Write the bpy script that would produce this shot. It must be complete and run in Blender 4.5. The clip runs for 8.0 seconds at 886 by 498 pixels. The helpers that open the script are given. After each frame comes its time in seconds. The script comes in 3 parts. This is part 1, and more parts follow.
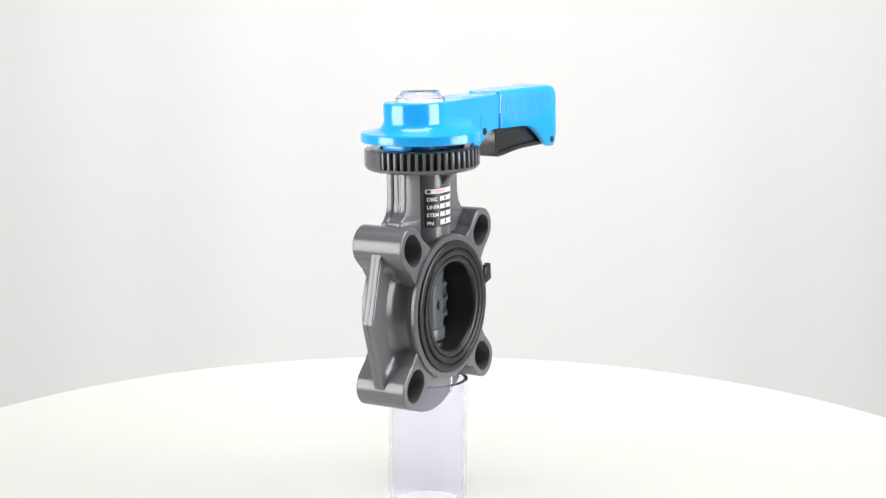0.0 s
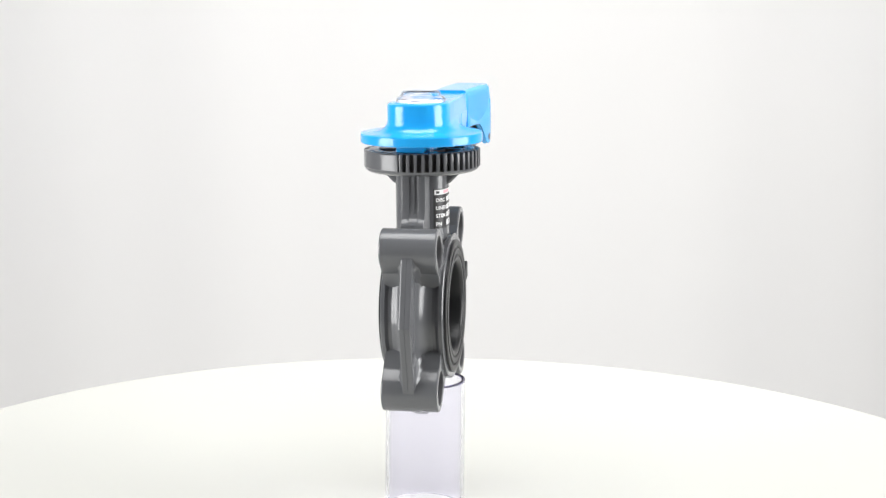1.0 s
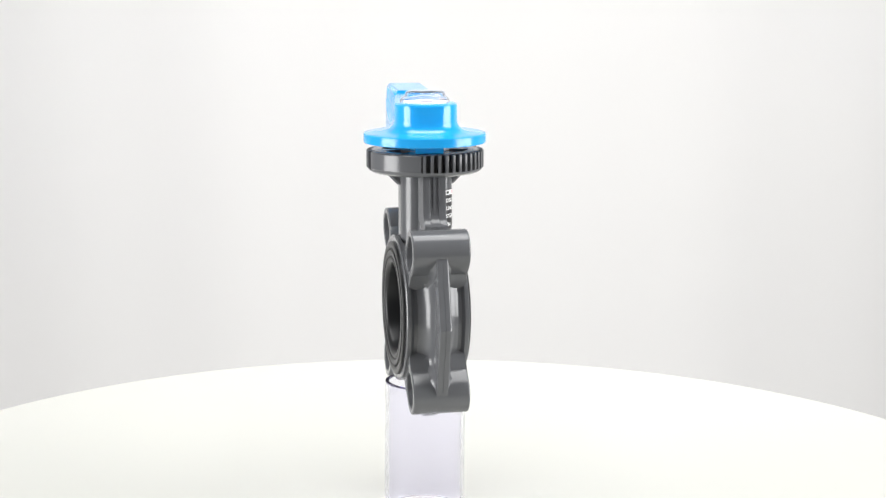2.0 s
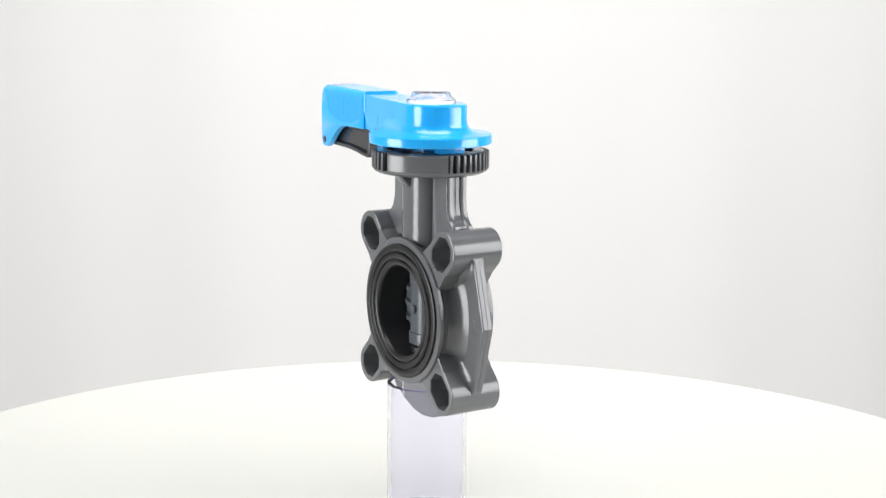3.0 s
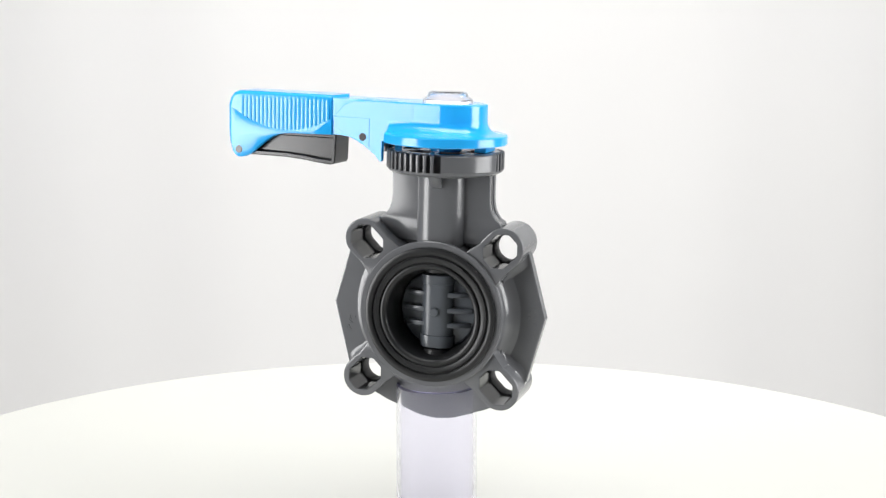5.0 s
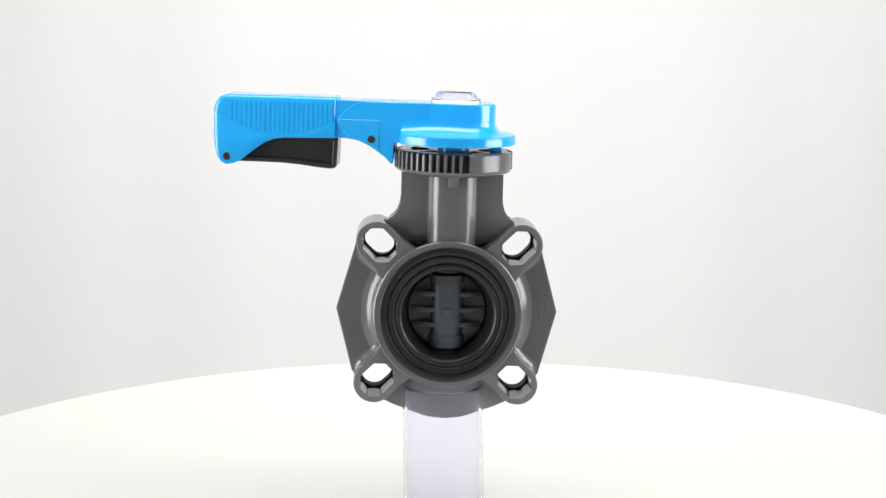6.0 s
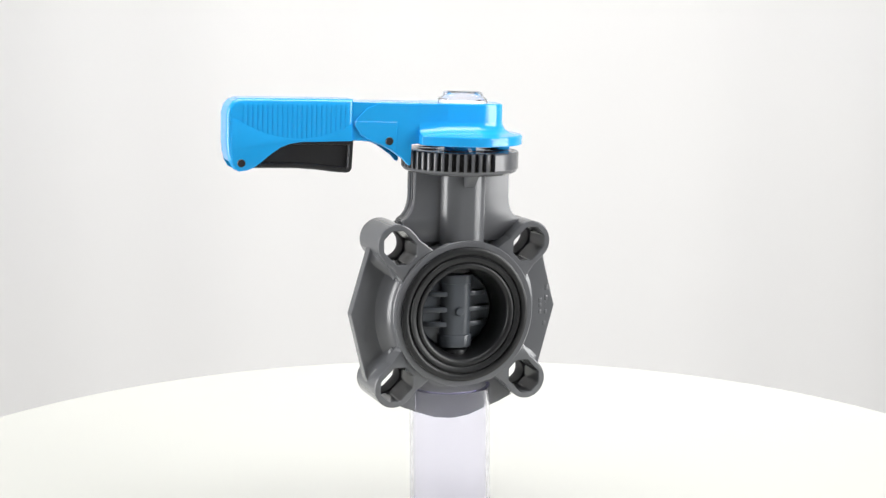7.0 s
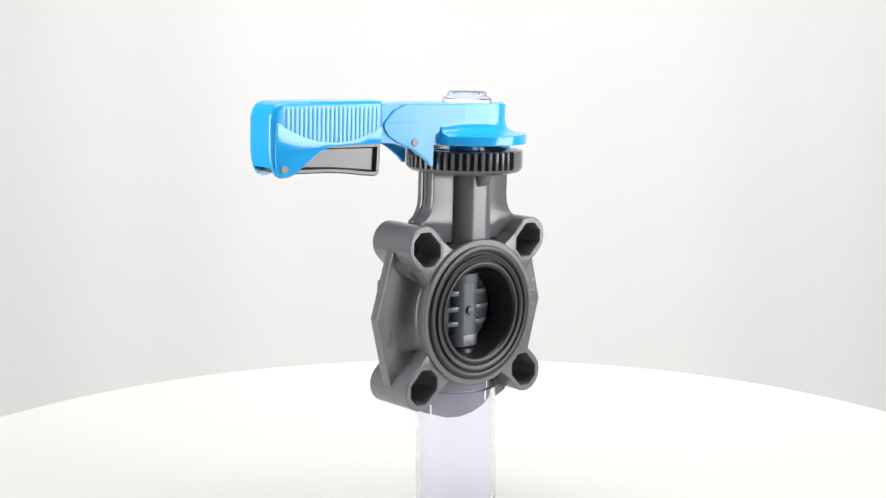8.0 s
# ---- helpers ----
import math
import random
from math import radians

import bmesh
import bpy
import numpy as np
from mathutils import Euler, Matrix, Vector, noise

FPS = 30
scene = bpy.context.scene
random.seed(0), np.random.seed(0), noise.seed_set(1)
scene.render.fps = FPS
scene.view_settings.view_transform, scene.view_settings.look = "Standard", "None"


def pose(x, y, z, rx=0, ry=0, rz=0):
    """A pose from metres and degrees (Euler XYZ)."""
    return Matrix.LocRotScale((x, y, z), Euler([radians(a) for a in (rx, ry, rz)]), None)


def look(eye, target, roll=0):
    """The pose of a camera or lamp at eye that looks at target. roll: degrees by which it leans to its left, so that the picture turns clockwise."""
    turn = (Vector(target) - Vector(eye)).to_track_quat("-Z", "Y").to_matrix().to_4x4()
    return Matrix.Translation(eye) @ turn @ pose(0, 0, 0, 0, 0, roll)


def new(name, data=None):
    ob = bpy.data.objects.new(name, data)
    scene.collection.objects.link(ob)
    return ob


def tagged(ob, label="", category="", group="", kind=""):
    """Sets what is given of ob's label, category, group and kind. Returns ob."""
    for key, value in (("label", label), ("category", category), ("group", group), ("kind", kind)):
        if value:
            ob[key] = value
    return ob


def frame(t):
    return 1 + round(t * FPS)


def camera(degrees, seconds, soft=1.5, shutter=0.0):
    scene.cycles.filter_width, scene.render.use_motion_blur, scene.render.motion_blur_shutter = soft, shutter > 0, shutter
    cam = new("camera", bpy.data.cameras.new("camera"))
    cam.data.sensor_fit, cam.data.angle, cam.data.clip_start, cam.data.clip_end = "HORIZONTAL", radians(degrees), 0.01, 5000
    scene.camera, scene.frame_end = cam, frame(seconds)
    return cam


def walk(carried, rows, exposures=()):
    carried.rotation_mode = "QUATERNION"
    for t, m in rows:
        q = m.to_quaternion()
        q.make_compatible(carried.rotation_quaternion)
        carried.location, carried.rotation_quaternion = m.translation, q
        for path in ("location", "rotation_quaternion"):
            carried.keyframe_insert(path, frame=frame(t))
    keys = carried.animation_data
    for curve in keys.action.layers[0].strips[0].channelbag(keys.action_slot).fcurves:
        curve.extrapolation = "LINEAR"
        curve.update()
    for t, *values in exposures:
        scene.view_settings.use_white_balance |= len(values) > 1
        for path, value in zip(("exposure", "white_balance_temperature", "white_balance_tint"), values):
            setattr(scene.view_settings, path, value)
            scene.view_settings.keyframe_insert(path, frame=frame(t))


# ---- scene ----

# ------------------------------------------------------------------ camera
cam = camera(33.51, 8.0, soft=1.35)
EYE = pose(0, -0.978, 1.087, 80.91, 0, 0.036) @ pose(0, 0, 0, 0, 0, 0.126)
walk(cam, [(0.0, EYE), (8.0, EYE)])

TABLE_Z = 0.75      # table top above the floor
MM = 0.001


def turned(t, local):
    """Pose on the turning table at t seconds of a thing that stands at local on it."""
    angle = -119.9 + 20.75 * t - 0.06 * t * t
    lean = Euler((0, radians(-0.177), 0)).to_matrix().to_4x4() @ Euler((radians(-0.519), 0, 0)).to_matrix().to_4x4()
    return pose(0, 0, TABLE_Z, 0, 0, angle) @ lean @ local


# ------------------------------------------------------------------ world and lights
world = bpy.data.worlds.new("studio_world")
scene.world = world
world.use_nodes = True
world.node_tree.nodes["Background"].inputs["Color"].default_value = (1, 1, 1, 1)
world.node_tree.nodes["Background"].inputs["Strength"].default_value = 0.05


def softbox(name, eye, target, sx, sy, watts, spread=180, colour=(1, 1, 1)):
    data = bpy.data.lights.new(name, "AREA")
    data.shape, data.size, data.size_y, data.energy, data.color, data.spread = "RECTANGLE", sx, sy, watts, colour, radians(spread)
    ob = new(name, data)
    ob.matrix_world = look(eye, target)
    return ob


softbox("softbox_lamp", (-1.31, -0.5, 1.0), (0, 0, 0.92), 0.8, 1.25, 11.3, 120)
softbox("softbox_lamp", (1.36, -0.27, 1.24), (0, 0, 0.95), 1.0, 1.15, 12.8, 120)
softbox("overhead_lamp", (0, -0.12, 1.95), (0, 0, 0.75), 1.1, 0.6, 12.5)
# added fill to brighten the backdrop; no such lamp is known here
softbox("backdrop_fill", (0.1, 0.25, 2.0), (0.1, 1.6, 0.5), 2.2, 0.5, 11.0, 120)


# ------------------------------------------------------------------ materials
def material(name, colour, rough=0.4, metal=0.0, grain=0.0, grain_size=900.0, vary=0.0, vary_size=30.0, coat=0.0, spec=0.58):
    m = bpy.data.materials.new(name)
    m.use_nodes = True
    nt = m.node_tree
    b = nt.nodes["Principled BSDF"]
    b.inputs["Base Color"].default_value = (*colour, 1)
    b.inputs["Roughness"].default_value = rough
    b.inputs["Metallic"].default_value = metal
    b.inputs["Coat Weight"].default_value = coat
    b.inputs["Specular IOR Level"].default_value = spec
    co = nt.nodes.new("ShaderNodeTexCoord")
    if vary:
        n = nt.nodes.new("ShaderNodeTexNoise")
        n.inputs["Scale"].default_value, n.inputs["Detail"].default_value = vary_size, 5
        nt.links.new(co.outputs["Object"], n.inputs["Vector"])
        mix = nt.nodes.new("ShaderNodeMix")
        mix.data_type = "RGBA"
        mix.inputs[6].default_value = (*[c * (1 - vary) for c in colour], 1)
        mix.inputs[7].default_value = (*[min(1, c * (1 + vary)) for c in colour], 1)
        nt.links.new(n.outputs["Fac"], mix.inputs[0])
        nt.links.new(mix.outputs[2], b.inputs["Base Color"])
        r = nt.nodes.new("ShaderNodeMapRange")
        r.inputs["To Min"].default_value, r.inputs["To Max"].default_value = rough * 0.8, min(1, rough * 1.2)
        nt.links.new(n.outputs["Fac"], r.inputs["Value"])
        nt.links.new(r.outputs["Result"], b.inputs["Roughness"])
    if grain:
        n2 = nt.nodes.new("ShaderNodeTexNoise")
        n2.inputs["Scale"].default_value, n2.inputs["Detail"].default_value = grain_size, 3
        nt.links.new(co.outputs["Object"], n2.inputs["Vector"])
        bump = nt.nodes.new("ShaderNodeBump")
        bump.inputs["Strength"].default_value, bump.inputs["Distance"].default_value = grain, 0.0002
        nt.links.new(n2.outputs["Fac"], bump.inputs["Height"])
        nt.links.new(bump.outputs["Normal"], b.inputs["Normal"])
    return m


def clear(name, colour, rough, ior):
    m = bpy.data.materials.new(name)
    m.use_nodes = True
    b = m.node_tree.nodes["Principled BSDF"]
    b.inputs["Base Color"].default_value = (*colour, 1)
    b.inputs["Roughness"].default_value = rough
    b.inputs["IOR"].default_value = ior
    b.inputs["Transmission Weight"].default_value = 1
    return m


GREY = material("grey_pvc", (0.124, 0.127, 0.135), 0.18, grain=0.1, grain_size=1400, vary=0.08, vary_size=45, spec=0.64)
# near-black that paints the shade of the tooth gaps
GAP_SHADE = material("tooth_gap_shade", (0.03, 0.03, 0.031), 0.3, grain=0.2, vary=0.1)
# rougher, darker copy of the grey PVC; puts the bolt holes' shade into colour
HOLE_SHADE = material("rough_hole_shade_pvc", (0.1, 0.1, 0.105), 0.65, grain=0.4, vary=0.1, spec=0.25)
DISC = material("blue_grey_plastic", (0.075, 0.084, 0.097), 0.3, grain=0.15, vary=0.08)
RUBBER = material("black_rubber", (0.013, 0.0135, 0.0145), 0.34, grain=0.15, grain_size=1800, vary=0.12, spec=0.42)
BLUE = material("blue_plastic", (0.018, 0.39, 0.87), 0.14, grain=0.1, grain_size=1200, vary=0.04, spec=0.72)
BLACK = material("black_plastic", (0.028, 0.028, 0.029), 0.2, grain=0.2, vary=0.1, spec=0.85)
LABEL = material("label_black", (0.012, 0.012, 0.013), 0.4, vary=0.05)
WHITE_INK = material("label_white", (0.82, 0.82, 0.82), 0.5, vary=0.03)
# pale tone that imitates white glare in the clear cap
CAP_GLARE = material("cap_glare_pale", (0.68, 0.68, 0.71), 0.4, vary=0.04)
PINK_INK = material("label_pink", (0.8, 0.45, 0.5), 0.5, vary=0.03)
TUBE = clear("clear_acrylic", (0.905, 0.897, 0.965), 0.02, 1.28)
LENS = clear("clear_polycarbonate", (0.96, 0.955, 0.99), 0.04, 1.2)
CUT_EDGE = clear("polished_acrylic_edge", (0.62, 0.58, 0.86), 0.05, 1.2)
TABLE = material("white_laminate", (0.648, 0.65, 0.608), 0.55, vary=0.012, vary_size=6, grain=0.1)
PAPER = material("white_backdrop_cloth", (0.82, 0.812, 0.80), 0.9, vary=0.012, vary_size=3, grain=0.3, grain_size=500)
# walls and ceiling are unseen; this grey is set so their bounce adds fill
WALL = material("wall_paint", (0.5, 0.5, 0.505), 0.8, vary=0.02, vary_size=4)
FLOOR = material("grey_floor", (0.2, 0.195, 0.19), 0.6, vary=0.05, vary_size=5)
STEEL = material("painted_steel", (0.6, 0.6, 0.6), 0.35, metal=0.6, vary=0.04)


# ------------------------------------------------------------------ mesh helpers (valve numbers in millimetres)
def finish(bm, sharp=32):
    bmesh.ops.remove_doubles(bm, verts=bm.verts, dist=1e-6)
    bmesh.ops.recalc_face_normals(bm, faces=bm.faces)
    for f in bm.faces:
        f.smooth = True
    for e in bm.edges:
        e.smooth = len(e.link_faces) == 2 and e.calc_face_angle(0) < radians(sharp)


def part(name, bm, mat, parent=None, label="", sharp=32):
    finish(bm, sharp)
    me = bpy.data.meshes.new(name)
    bm.to_mesh(me)
    bm.free()
    me.materials.append(mat)
    ob = new(name, me)
    ob.parent = parent
    if label:
        tagged(ob, label)
    return ob


def loft(bm, loops, cap=True, ring=False):
    """Skin a row of loops with equal counts; ring joins the last to the first."""
    rows = [[bm.verts.new(Vector(p) * MM) for p in loop] for loop in loops]
    n = len(rows[0])
    pairs = list(zip(rows, rows[1:])) + ([(rows[-1], rows[0])] if ring else [])
    for a, b in pairs:
        for i in range(n):
            bm.faces.new((a[i], a[(i + 1) % n], b[(i + 1) % n], b[i]))
    if cap and not ring:
        bm.faces.new(rows[0][::-1])
        bm.faces.new(rows[-1])
    return bm


def lathe(bm, profile, axis="z", n=96, centre=(0, 0, 0), closed=False):
    """Turn (radius, height) pairs round an axis; a radius of nought is capped."""
    loops = []
    for r, h in profile:
        loop = []
        for k in range(n):
            a = 2 * math.pi * k / n
            u, v = max(r, 0.01) * math.cos(a), max(r, 0.01) * math.sin(a)
            p = (u, v, h) if axis == "z" else (u, h, v) if axis == "y" else (h, u, v)
            loop.append(Vector(p) + Vector(centre))
        loops.append(loop)
    return loft(bm, loops, cap=not closed, ring=closed)


def soften(bm, offset, angle=40, segments=2):
    bmesh.ops.recalc_face_normals(bm, faces=bm.faces)
    edges = [e for e in bm.edges if len(e.link_faces) == 2 and e.calc_face_angle(0) > radians(angle)]
    bmesh.ops.bevel(bm, geom=edges, offset=offset * MM, segments=segments, affect="EDGES", profile=0.5, clamp_overlap=True)
    return bm


def prism(outline, y0, y1, bevel=0.0):
    """Extrude an (x, z) outline from y0 to y1."""
    bm = bmesh.new()
    loft(bm, [[(x, y0, z) for x, z in outline], [(x, y1, z) for x, z in outline]])
    if bevel:
        soften(bm, bevel)
    return bm


def add(bm, other):
    me = bpy.data.meshes.new("joined")
    other.to_mesh(me)
    other.free()
    bm.from_mesh(me)
    bpy.data.meshes.remove(me)
    return bm


def box(x0, x1, y0, y1, z0, z1, bevel=0.0):
    return prism([(x0, z0), (x1, z0), (x1, z1), (x0, z1)], y0, y1, bevel)


def inset(outline, d):
    """Move an (x, z) outline inwards by d (counter-clockwise outline)."""
    n, out = len(outline), []
    for i in range(n):
        a, b, c = (Vector(outline[(i + k) % n]) for k in (-1, 0, 1))
        n1, n2 = (b - a).normalized(), (c - b).normalized()
        m = Vector((-n1.y - n2.y, n1.x + n2.x))
        m = m.normalized() if m.length > 1e-6 else Vector((-n1.y, n1.x))
        k = max(0.5, m.dot(Vector((-n1.y, n1.x))))
        out.append(tuple(b + m * d / k))
    return out


def ray_out(outline, a):
    """Distance from the origin to a star-shaped outline in the direction a."""
    d, best = Vector((math.cos(a), math.sin(a))), 0
    for i, p in enumerate(outline):
        p, q = Vector(p), Vector(outline[(i + 1) % len(outline)])
        e = q - p
        den = d.x * e.y - d.y * e.x
        if abs(den) > 1e-9:
            t, s = (p.x * e.y - p.y * e.x) / den, (p.x * d.y - p.y * d.x) / den
            if t > 0 and -1e-6 <= s <= 1 + 1e-6:
                best = max(best, t)
    return best


def rounded_rect(hx, hy, r, n=8):
    pts = []
    for cx, cy, a0 in ((hx - r, hy - r, 0), (-hx + r, hy - r, 90), (-hx + r, -hy + r, 180), (hx - r, -hy + r, 270)):
        for k in range(n + 1):
            a = radians(a0 + 90 * k / n)
            pts.append((cx + r * math.cos(a), cy + r * math.sin(a)))
    return pts


# ------------------------------------------------------------------ the room
def build_room():
    def slab(name, x0, x1, y0, y1, z0, z1, mat, label):
        ob = part(name, box(x0 * 1000, x1 * 1000, y0 * 1000, y1 * 1000, z0 * 1000, z1 * 1000), mat)
        return tagged(ob, label, name.split("_")[0], kind="structure")
    slab("floor", -2.6, 2.6, -2.6, 2.9, -0.1, 0, FLOOR, "grey studio floor under the table")
    slab("ceiling", -2.6, 2.6, -2.6, 2.9, 2.8, 2.9, WALL, "plain grey painted studio ceiling")
    slab("wall_west", -2.7, -2.6, -2.6, 2.9, 0, 2.8, WALL, "plain grey painted studio wall")
    slab("wall_east", 2.6, 2.7, -2.6, 2.9, 0, 2.8, WALL, "plain grey painted studio wall")
    slab("wall_south", -2.6, 2.6, -2.7, -2.6, 0, 2.8, WALL, "plain grey painted studio wall")
    slab("wall_north", -2.6, 2.6, 2.9, 3.0, 0, 2.8, WALL, "plain grey painted studio wall")


def build_backdrop():
    bm = bmesh.new()
    cols, rows = 160, 40
    grid = []
    for i in range(cols + 1):
        u = i / cols * 2 - 1
        line = []
        for j in range(rows + 1):
            v = j / rows
            x = 2.0 * u
            y = 1.55 - 0.5 * u * u
            fold = 0.006 * math.sin(x * 9 + 1.3) + 0.004 * math.sin(x * 23 + 2 * v) + 0.006 * noise.noise(Vector((x * 3, v * 1.5, 2)))
            z = 0.004 + 2.5 * v
            if v < 0.12:
                y -= 0.5 * (1 - v / 0.12) ** 2
            line.append(bm.verts.new((x, y + fold, z)))
        grid.append(line)
    for i in range(cols):
        for j in range(rows):
            bm.faces.new((grid[i][j], grid[i + 1][j], grid[i + 1][j + 1], grid[i][j + 1]))
    ob = part("backdrop", bm, PAPER, None, sharp=80)
    mod = ob.modifiers.new("thickness", "SOLIDIFY")
    mod.thickness = 0.002
    return tagged(ob, "white cloth backdrop with faint folds", "backdrop", kind="structure")


def build_table():
    table = new("turntable")
    tagged(table, "round white laminate turntable, turning slowly", "turntable")
    bm = bmesh.new()
    lathe(bm, [(0, -22), (447, -22), (449.5, -20), (450, -17), (450, -4), (449.4, -1.2), (447.5, 0), (300, 0), (120, 0), (0, 0)], n=192)
    part("table_top", bm, TABLE, table)
    bm = bmesh.new()
    lathe(bm, [(0, -735), (235, -735), (238, -730), (235, -722), (60, -700), (42, -680), (42, -60), (110, -30), (110, -22.5), (0, -22.5)], n=64)
    part("pedestal", bm, STEEL, table, "pale steel pedestal")
    return table


# ------------------------------------------------------------------ the clear tube
def build_tube():
    tube = new("display_tube")
    tagged(tube, "short clear acrylic tube with two notches, carrying the valve", "tube")
    bm = bmesh.new()
    ro, ri, top, cut, half = 27.2, 24.6, 89.5, 74.5, 4.6
    n = 96
    angles = [2 * math.pi * (k + 0.5) / n for k in range(n)]
    gap = math.asin(half / ro)
    lower = []
    for r in (ro, ri):
        for z in (0.3, cut, top):
            lower.append([bm.verts.new(Vector((r * math.cos(a), r * math.sin(a), z)) * MM) for a in angles])
    ob, oc, ot, ib, ic, it = lower

    def notch(i):
        a = (angles[i] + angles[(i + 1) % n]) / 2
        if i == n - 1:
            a = 0
        return min(abs(math.sin(a) * ro), 99) < half
    cutout = [notch(i) for i in range(n)]
    for i in range(n):
        j = (i + 1) % n
        bm.faces.new((ob[i], ob[j], oc[j], oc[i]))
        bm.faces.new((ib[j], ib[i], ic[i], ic[j]))
        bm.faces.new((ob[j], ob[i], ib[i], ib[j]))
        if cutout[i]:
            bm.faces.new((oc[i], oc[j], ic[j], ic[i]))
        else:
            bm.faces.new((oc[i], oc[j], ot[j], ot[i]))
            bm.faces.new((ic[j], ic[i], it[i], it[j]))
            bm.faces.new((ot[i], ot[j], it[j], it[i]))
            if cutout[j]:
                bm.faces.new((oc[j], ic[j], it[j], ot[j]))
            if cutout[i - 1]:
                bm.faces.new((oc[i], ot[i], it[i], ic[i]))
    bm.verts.ensure_lookup_table()
    loose = [v for v in bm.verts if not v.link_faces]
    bmesh.ops.delete(bm, geom=loose, context="VERTS")
    part("tube_wall", bm, TUBE, tube).visible_shadow = False
    for turn in (0, 180):
        arc = [radians(turn + 11 + 158 * k / 40) for k in range(41)]
        bm = bmesh.new()
        loft(bm, [[(r * math.cos(a), r * math.sin(a), z) for r, z in ((ri + 0.1, top + 0.05), (ro - 0.1, top + 0.05), (ro - 0.1, top + 0.75), (ri + 0.1, top + 0.75))] for a in arc])
        part("cut_edge", bm, CUT_EDGE, tube, "violet-tinted sawn edge").visible_shadow = False
    return tube


# ------------------------------------------------------------------ the valve
HX, HZ = 45.6, 45.0


def slot(cx, cz, ax, r, e, n=48, facets=0):
    """A slot outline round (cx, cz), its long axis at the angle ax."""
    pts = []
    for k in range(n):
        a = 2 * math.pi * (k + 0.5) / n
        rr = r
        if facets:
            step = 2 * math.pi / facets
            rr = r * math.cos(step / 2) / math.cos((a + step / 2) % step - step / 2) * 1.04
        u = rr * math.cos(a) + (e if math.cos(a) > 0 else -e)
        v = rr * math.sin(a)
        pts.append((cx + u * math.cos(ax) - v * math.sin(ax), cz + u * math.sin(ax) + v * math.cos(ax)))
    return pts


